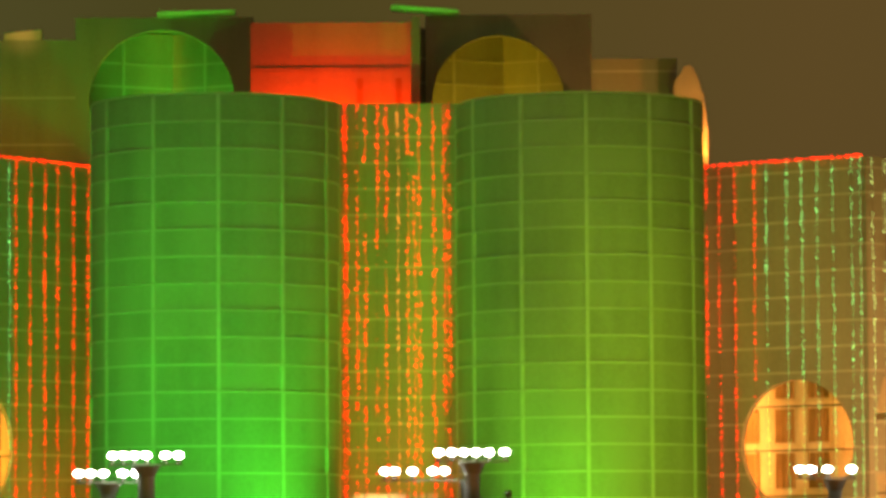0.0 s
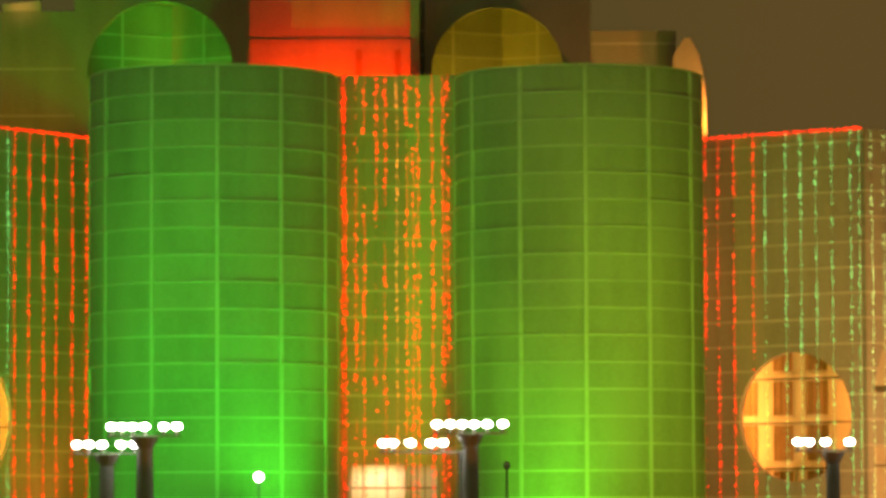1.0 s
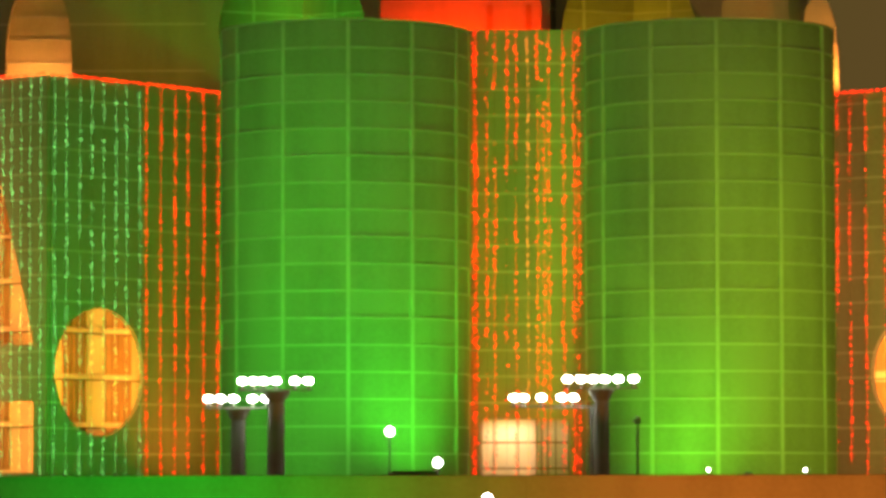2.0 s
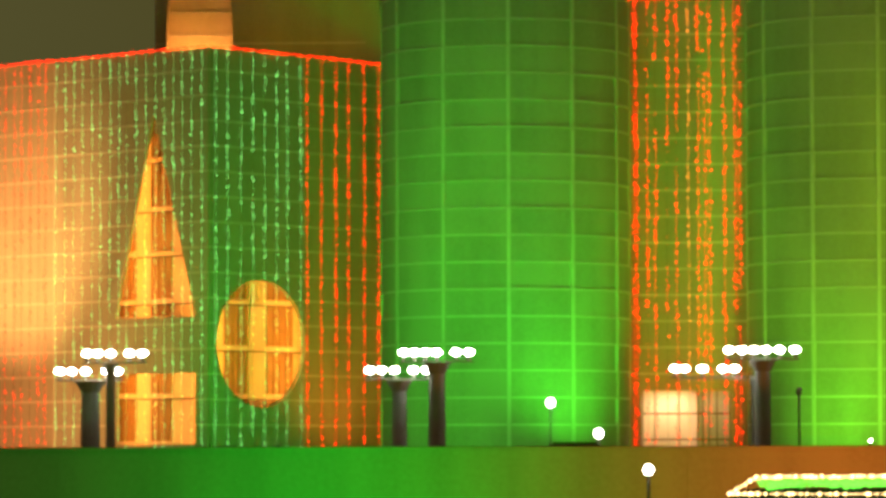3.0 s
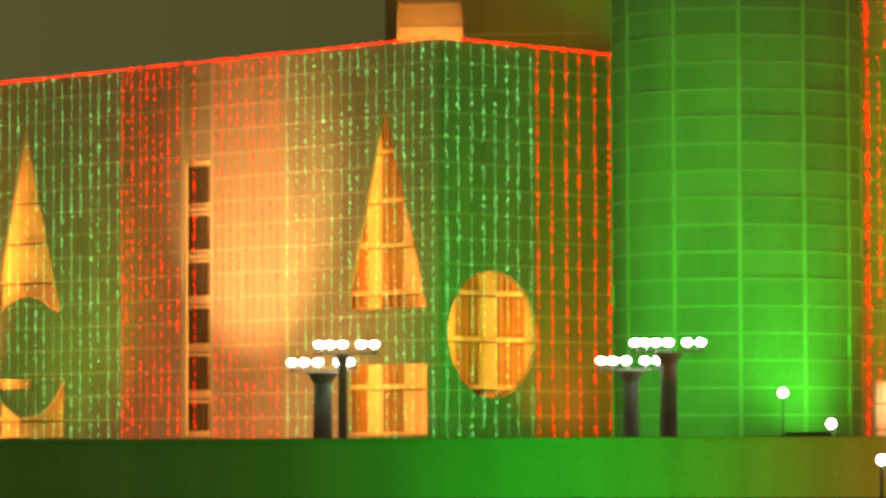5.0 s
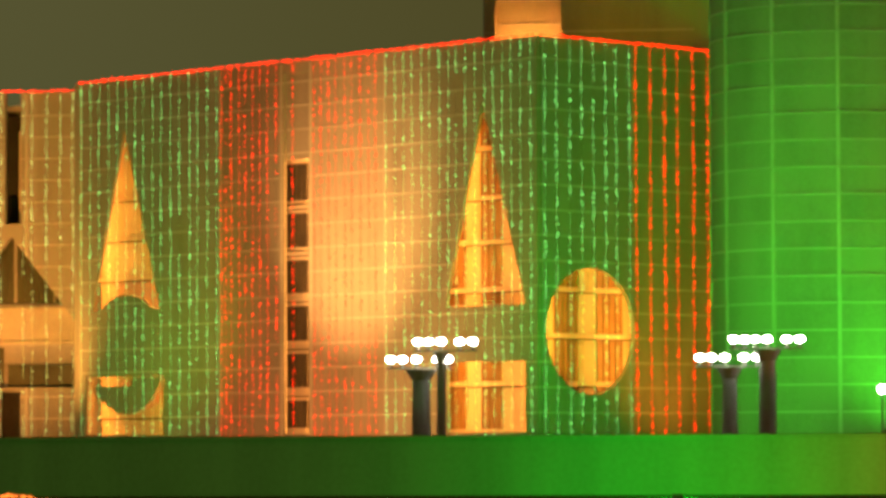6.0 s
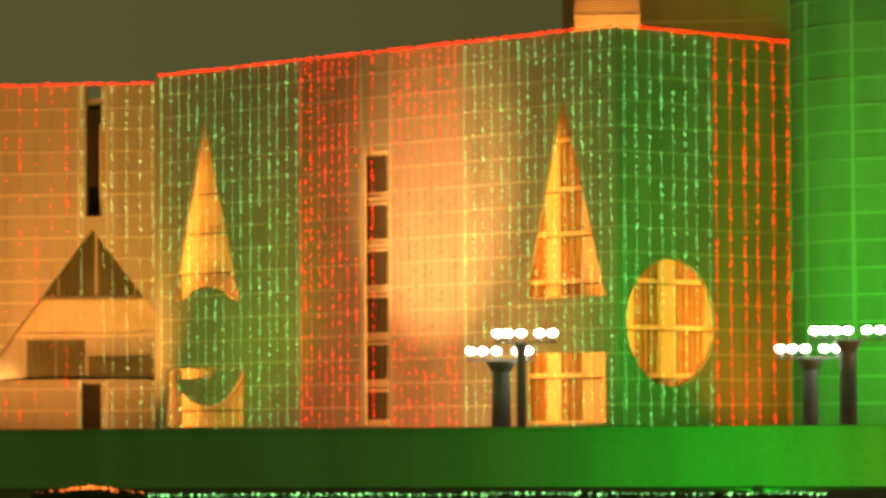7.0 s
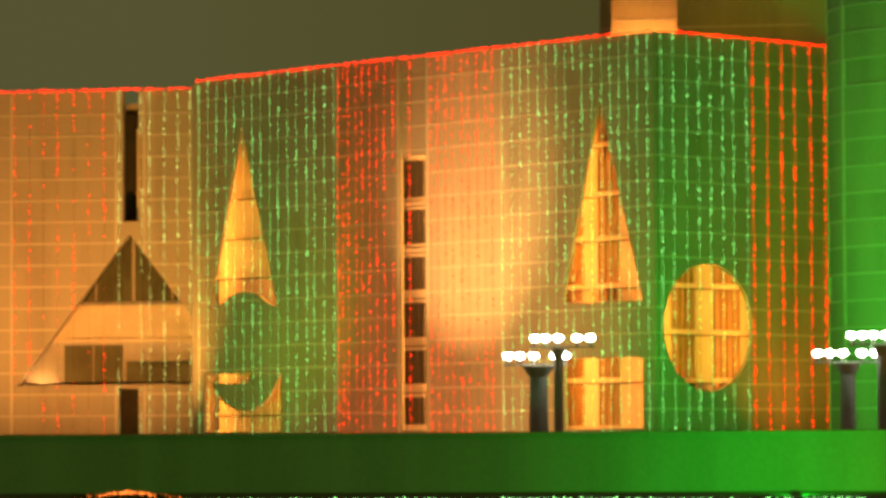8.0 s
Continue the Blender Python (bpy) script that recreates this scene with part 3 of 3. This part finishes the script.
# ---------------------------------------------------------------- strings of lights
def bulb_string(points, material, wire_r, bulb_r, spacing, rng, label, group, keep=1.0, scatter=0.02):
    """One wire with a close row of small bulbs and, here and there, a large one."""
    thing = tagged(new("light_string"), label, "string lights", group)
    thing.location = points[0]
    o = Vector(points[0])
    bm = bmesh.new()
    rings = [[bm.verts.new(Vector(q) - o + Vector((wire_r * math.cos(k * math.pi / 2), 0, wire_r * math.sin(k * math.pi / 2))) + Vector((0, wire_r * math.sin(k * math.pi / 2 + 0.8), 0))) for k in range(4)] for q in points]
    for r0, r1 in zip(rings, rings[1:]):
        for k in range(4):
            bm.faces.new((r0[k], r0[(k + 1) % 4], r1[(k + 1) % 4], r1[k]))
    part("wire", bm, WIRE, thing)
    verts, faces = [], []
    lit = 1.0
    for a, b in zip(points, points[1:]):
        a, b = Vector(a) - o, Vector(b) - o
        n = max(1, int((b - a).length / spacing))
        for k in range(n):
            if rng.random() < 0.08:
                lit = 1.0 if rng.random() < keep else 0.15
            if rng.random() > lit:
                continue
            large = rng.random() < 0.28
            r = bulb_r * (rng.uniform(0.8, 1.2) if large else 0.45)
            off = scatter * (2.5 if large else 1.0)
            c = a.lerp(b, (k + rng.random() * 0.6) / n) + Vector((rng.uniform(-1, 1), rng.uniform(-0.3, 0.3), 0)) * off
            i = len(verts)
            verts += [c + Vector(d) * r for d in ((1, 0, 0), (-1, 0, 0), (0, 1, 0), (0, -1, 0), (0, 0, 1.2), (0, 0, -1.2))]
            faces += [(i + p, i + q, i + s) for p, q, s in ((0, 2, 4), (2, 1, 4), (1, 3, 4), (3, 0, 4), (2, 0, 5), (1, 2, 5), (3, 1, 5), (0, 3, 5))]
    me = bpy.data.meshes.new("bulb_chain")
    me.from_pydata(verts, [], faces)
    me.materials.append(material)
    ob = new("bulb_chain", me)
    ob.parent = thing
    tagged(ob, kind="stuff")
    return thing


RNG = random.Random(7)


def curtain(face, places, top, low, material, bulb_r, spacing, label, group, out=0.1, keep=0.9, scatter=0.02):
    for s in places:
        s += RNG.uniform(-0.08, 0.08)
        pts = [face.at(s + RNG.uniform(-0.04, 0.04), top + (low - top) * k / 5, out) for k in range(6)]
        bulb_string(pts, material, 0.006, bulb_r, spacing, RNG, label, group, keep, scatter)


def even(a, b, n):
    return [a + (b - a) * k / (n - 1) for k in range(n)]


GL = "string of small green lights hanging down the concrete wall"
RL = "string of red lights hanging down the concrete wall"
YL = "string of yellow-green lights hanging down the concrete wall"
curtain(FA, even(0.5, 13.2, 17), TOP, BASE, BULB_GREEN, 0.030, 0.13, GL, "green wall lights", keep=0.95)
curtain(FA, [14.2, 14.9, 15.6, 16.4, 17.1, 17.9, 18.6, 19.3, 20.0, 22.0, 23.6, 24.5, 25.2, 25.9, 26.6, 27.3, 28.0, 28.6, 29.1], TOP, BASE, BULB_RED, 0.040, 0.13, RL, "red wall lights", keep=0.92)
curtain(FA, even(29.5, 43.5, 16), TOP, BASE, BULB_GREEN, 0.030, 0.13, GL, "green wall lights", keep=0.95)
curtain(FB, [0.57, 1.64, 2.7, 3.86, 4.85, 5.85, 6.86, 8.0], TOP, BASE, BULB_GREEN, 0.030, 0.12, GL, "green wall lights", keep=0.95)
curtain(FB, [8.65, 9.9, 11.2, 12.4, 13.8, 15.2], TOP, BASE, BULB_RED, 0.046, 0.12, RL, "red wall lights", keep=1.0)
curtain(FC, [1.2, 1.42, 1.94, 2.53, 3.1, 3.73, 4.93, 5.25, 5.61, 6.33, 6.98, 7.3], 28.1, BASE, BULB_RED, 0.054, 0.15, RL, "red wall lights", 0.15, 0.85, 0.035)
curtain(FC, [4.28], 28.1, BASE, BULB_AMBER, 0.045, 0.11, "string of amber lights hanging down the concrete wall", "amber wall lights", 0.15, 1.0)
curtain(FE, [7.84, 9.25, 10.27, 11.29], EAST_TOP, BASE, BULB_RED, 0.046, 0.13, RL, "red wall lights", keep=0.85)
curtain(FE, [0.3, 1.0, 2.19, 3.33, 4.52, 5.51, 6.91], EAST_TOP, BASE, BULB_GREEN, 0.030, 0.12, GL, "green wall lights", keep=0.95)
curtain(FR, even(0.4, 8.0, 8), EAST_TOP, BASE, BULB_LIME, 0.031, 0.13, YL, "yellow-green wall lights")
curtain(FW, [OFF + s for s in (2.3, 3.2, 4.2, 5.2, 5.9, 7.5)], TOPW, BASE, BULB_LIME, 0.031, 0.14, YL, "yellow-green wall lights")
curtain(FW, [OFF + s for s in (8.6, 9.7, 10.9, 12.0, 13.0, 14.0, 15.2, 16.6, 18.0)], TOPW, BASE, BULB_RED, 0.042, 0.17, RL, "red wall lights", keep=0.55)


def eave(face, s0, s1, z, label="rope of red lights along the roof edge"):
    pts = [face.at(s0 + (s1 - s0) * k / 24, z + RNG.uniform(-0.03, 0.03), 0.12) for k in range(25)]
    bulb_string(pts, BULB_RED, 0.015, 0.066, 0.075, RNG, label, "roof edge lights", 1.0)


eave(FA, 0.0, FA.length, TOP + 0.08)
eave(FB, 0.2, 15.4, TOP + 0.08)
eave(FE, 0.2, 11.8, EAST_TOP + 0.06)
eave(FW, 4, 24, TOPW + 0.08)


# ---------------------------------------------------------------- lamp masts, globe lamps
def lamp_mast(x, y, arm_z, heads, post_x, thick):
    """A mast with a cross arm that carries a row of bright heads; heads are offsets along the arm."""
    thing = tagged(new("lamp_mast"), "dark steel lamp mast with a row of glaring white heads", "street lamp", "plaza lamp masts")
    thing.location = (post_x, y, BASE)
    h = arm_z - BASE
    bm = bmesh.new()
    tube(bm, (0, 0, 0), (0, 0, h - 0.9), thick * 1.05, thick * 0.95, 14)
    tube(bm, (0, 0, h - 0.9), (0, 0, h - 0.45), thick * 0.95, thick * 1.7, 14)
    part("post", bm, POST, thing)
    bm = bmesh.new()
    lo, hi = min(heads) - post_x - 0.2, max(heads) - post_x + 0.2
    box(bm, (min(lo, -0.2), -0.06, h - 0.42), (max(hi, 0.2), 0.06, h - 0.35))
    part("arm", bm, POST, thing)
    for hx in heads:
        bm = bmesh.new()
        bmesh.ops.create_uvsphere(bm, u_segments=12, v_segments=8, radius=0.152, matrix=Matrix.Translation((hx - post_x, 0, h)) @ Matrix.Diagonal((1.35, 0.9, 0.88, 1)))
        head = part("lamp_head", bm, LAMP_WHITE, thing)
        bm = bmesh.new()
        tube(bm, (hx - post_x, 0, h - 0.36), (hx - post_x, 0, h - 0.18), 0.05, 0.09, 8)
        part("socket", bm, POST, head)
    return thing


lamp_mast(0, 170, 6.25, [-11.85, -11.4, -10.95, -10.45, -9.65, -9.1], -10.45, 0.36)
lamp_mast(0, 171, 5.53, [-13.35, -12.85, -12.3, -11.5, -10.95], -12.1, 0.32)
lamp_mast(0, 170, 6.25, [-25.2, -24.75, -24.2, -23.4, -22.85], -24.2, 0.2)
lamp_mast(0, 171, 5.53, [-26.5, -26.0, -25.4, -24.5, -24.05], -25.2, 0.4)
lamp_mast(0, 170, 6.3, [1.75, 2.3, 2.8, 3.3, 3.85, 4.5], 3.15, 0.33)
lamp_mast(0, 171, 5.55, [-0.5, -0.1, 0.65, 1.5, 2.0], 2.75, 0.07)
lamp_mast(0, 171, 5.53, [16.95, 17.4, 18.1, 19.1], 18.4, 0.3)
lamp_mast(0, 170, 6.25, [20.9, 21.5, 22.1], 21.5, 0.33)


def globe_lamp(x, y, ground_z, z, r, lit=True):
    thing = tagged(new("globe_lamp"), "white globe lamp glowing on a thin dark post" if lit else "unlit globe lamp on a thin dark post", "lamp", "globe lamps")
    thing.location = (x, y, ground_z)
    bm = bmesh.new()
    tube(bm, (0, 0, 0), (0, 0, z - ground_z - r * 0.8), 0.06, 0.045, 8)
    part("post", bm, POST, thing)
    bm = bmesh.new()
    bmesh.ops.create_uvsphere(bm, u_segments=16, v_segments=10, radius=r, matrix=Matrix.Translation((0, 0, z - ground_z)))
    part("globe", bm, GLOBE if lit else POST, thing)
    return thing


globe_lamp(-5.69, 170, BASE, 4.13, 0.19)
globe_lamp(-3.69, 170, BASE, 2.83, 0.19)
globe_lamp(-1.24, 130, 0.0, 1.41, 0.16)
globe_lamp(4.65, 170, BASE, 4.58, 0.16, False)
globe_lamp(7.6, 170, BASE, 2.50, 0.065)
globe_lamp(11.63, 170, BASE, 2.49, 0.07)


# ---------------------------------------------------------------- hedges and lit flower beds
def leafy(name, outline, height, label, seed, count, leaf=0.09):
    """A clipped bed: an inner body with rounded shoulders under many small leaves."""
    rng = random.Random(seed)
    thing = tagged(new(name), label, "hedge")
    cx = sum(p[0] for p in outline) / len(outline)
    cy = sum(p[1] for p in outline) / len(outline)
    thing.location = (cx, cy, 0)
    bm = bmesh.new()
    rings = []
    for k, z in ((1.0, 0.0), (1.0, height * 0.75), (0.93, height * 0.95), (0.7, height)):
        rings.append([bm.verts.new(((x - cx) * k, (y - cy) * k, z)) for x, y in outline])
    n = len(outline)
    for r0, r1 in zip(rings, rings[1:]):
        for k in range(n):
            bm.faces.new((r0[k], r0[(k + 1) % n], r1[(k + 1) % n], r1[k]))
    bm.faces.new(rings[-1])
    part("body", bm, HEDGE, thing)
    verts, faces = [], []
    for _ in range(count):
        k = rng.randrange(n)
        f = rng.random()
        x = outline[k][0] + f * (outline[(k + 1) % n][0] - outline[k][0]) - cx
        y = outline[k][1] + f * (outline[(k + 1) % n][1] - outline[k][1]) - cy
        g = rng.random() ** 0.4
        z = height * (rng.uniform(0.1, 1.0) if g > 0.93 else 1.0 + rng.uniform(-0.03, 0.06))
        c = Vector((x * g, y * g, z))
        a, t = rng.random() * math.tau, rng.uniform(-0.9, 0.9)
        u = Vector((math.cos(a), math.sin(a), t)) * leaf * rng.uniform(0.6, 1.3)
        v = Vector((-math.sin(a), math.cos(a), rng.uniform(-0.5, 0.5))) * leaf * 0.5
        i = len(verts)
        verts += [c - u, c + v, c + u, c - v]
        faces.append((i, i + 1, i + 2, i + 3))
    me = bpy.data.meshes.new("foliage")
    me.from_pydata(verts, [], faces)
    me.materials.append(HEDGE)
    ob = new("foliage", me)
    ob.parent = thing
    tagged(ob, kind="stuff")
    return thing


def net_of_bulbs(x0, x1, y0, y1, zf, material, count, r, label, seed):
    """Bulbs strewn over a bed, on one wire."""
    rng = random.Random(seed)
    pts = []
    rows = 4
    for k in range(rows):
        y = y0 + (y1 - y0) * (k + 0.5) / rows
        line = [(x0 + (x1 - x0) * i / 12, y + rng.uniform(-0.2, 0.2)) for i in range(13)]
        pts += [(x, yy, zf(x, yy) + rng.uniform(-0.02, 0.05)) for x, yy in (line if k % 2 == 0 else line[::-1])]
    total = sum((Vector(a) - Vector(b)).length for a, b in zip(pts, pts[1:]))
    return bulb_string(pts, material, 0.008, r, total / count, rng, label, "garden lights", 0.85)


leafy("hedge", [(-25.2, 105.4), (-7.0, 105.4), (-7.0, 106.8), (-25.2, 106.8)], 0.24, "low clipped hedge strung with green lights", 3, 2600)
net_of_bulbs(-25.1, -7.1, 105.5, 106.7, lambda x, y: 0.29, BULB_GREEN, 300, 0.034, "green lights strewn over a low hedge", 5)
leafy("flower_bed", [(-28.2, 105.4), (-26.4, 105.1), (-25.4, 105.6), (-25.4, 106.6), (-26.6, 107.2), (-28.2, 106.8)], 0.40, "low mounded shrub strung with orange lights", 4, 900)
net_of_bulbs(-28.1, -25.5, 105.4, 106.8, lambda x, y: 0.36 + 0.16 * max(0.0, 1 - abs(x + 26.7) / 1.1), glow("orange_bulb", (1.0, 0.22, 0.03), 2.2), 300, 0.034, "orange lights strewn over a mounded shrub", 6)
BED = [(1.2, 117.9), (2.2, 117.0), (4.0, 116.2), (7.0, 115.8), (11.0, 115.8), (16.0, 116.2), (16.0, 121.0), (11.0, 122.0), (6.0, 121.8), (3.2, 120.6), (2.0, 119.2)]
leafy("flower_bed", BED, 0.80, "raised leaf-shaped flower bed edged with warm lights", 8, 6000, 0.12)
bulb_string([(x, y, 0.74 if y < 119 else 1.22) for x, y in BED + BED[:1]], BULB_WARM, 0.012, 0.05, 0.07, random.Random(9), "rope of warm white lights edging a flower bed", "garden lights", 1.0)
bulb_string([(1.9, 118.6, 1.12), (3.0, 119.0, 1.25), (4.2, 119.2, 1.18), (5.2, 119.4, 1.25), (7.0, 119.6, 1.2), (9.5, 119.8, 1.22), (14.0, 119.8, 1.2)], BULB_WARM, 0.012, 0.05, 0.07, random.Random(10), "rope of warm white lights edging a flower bed", "garden lights", 1.0)
# extra glowing bulbs also stand in for the bed's lit leaves
net_of_bulbs(2.3, 15.5, 116.2, 117.6, lambda x, y: 0.84 + 0.24 * ((x * 7.31 + y * 3.17) % 1.0), BULB_LEAF, 1500, 0.05, "green lights strewn over a flower bed, filling in for lit leaves", 11)
net_of_bulbs(2.1, 15.5, 117.4, 119.4, lambda x, y: 0.90 + 0.26 * ((x * 5.31 + y * 4.17) % 1.0), BULB_LEAF, 1500, 0.05, "green lights strewn over a flower bed, filling in for lit leaves", 12)
planter = tagged(new("planter"), "low pale stone planter with clipped plants near the plaza edge", "planter")
bm = bmesh.new()
box(bm, (-5.3, 158.0, BASE), (-3.4, 159.2, BASE + 0.08))
bmesh.ops.bevel(bm, geom=bm.edges, offset=0.03, segments=2, affect="EDGES")
part("trough", bm, WALLSTONE, planter)
bm = bmesh.new()
box(bm, (-5.2, 158.1, BASE + 0.08), (-3.5, 159.1, BASE + 0.16))
part("planting", bm, HEDGE, planter)


# ---------------------------------------------------------------- floodlight housings
def floodlight(eye, target, floor_z):
    """An added, unseen squat housing behind its beam, on a stirrup that stands on the ground."""
    thing = tagged(new("floodlight"), "small dark metal floodlight on a stirrup, added unseen at a beam", "floodlight", "floodlights")
    d = (Vector(target) - Vector(eye))
    d.z = 0
    d.normalize()
    thing.matrix_world = Matrix.Translation((eye[0], eye[1], floor_z)) @ Matrix.Rotation(math.atan2(d.y, d.x) - math.pi / 2, 4, "Z")
    h = eye[2] - floor_z
    bm = bmesh.new()
    box(bm, (-0.16, -0.50, max(0.04, h - 0.16)), (0.16, -0.30, h + 0.05))
    bmesh.ops.bevel(bm, geom=bm.edges, offset=0.02, segments=2, affect="EDGES")
    part("housing", bm, POST, thing)
    bm = bmesh.new()
    box(bm, (-0.2, -0.46, 0.0), (0.2, -0.34, 0.035))
    part("stirrup", bm, POST, thing)


# housings are invented, one for each beam, kept low out of sight
for eye, target, watts, colour, cone in TOWER_FLOODS + BLOCK_FLOODS:
    floodlight(eye, target, BASE)
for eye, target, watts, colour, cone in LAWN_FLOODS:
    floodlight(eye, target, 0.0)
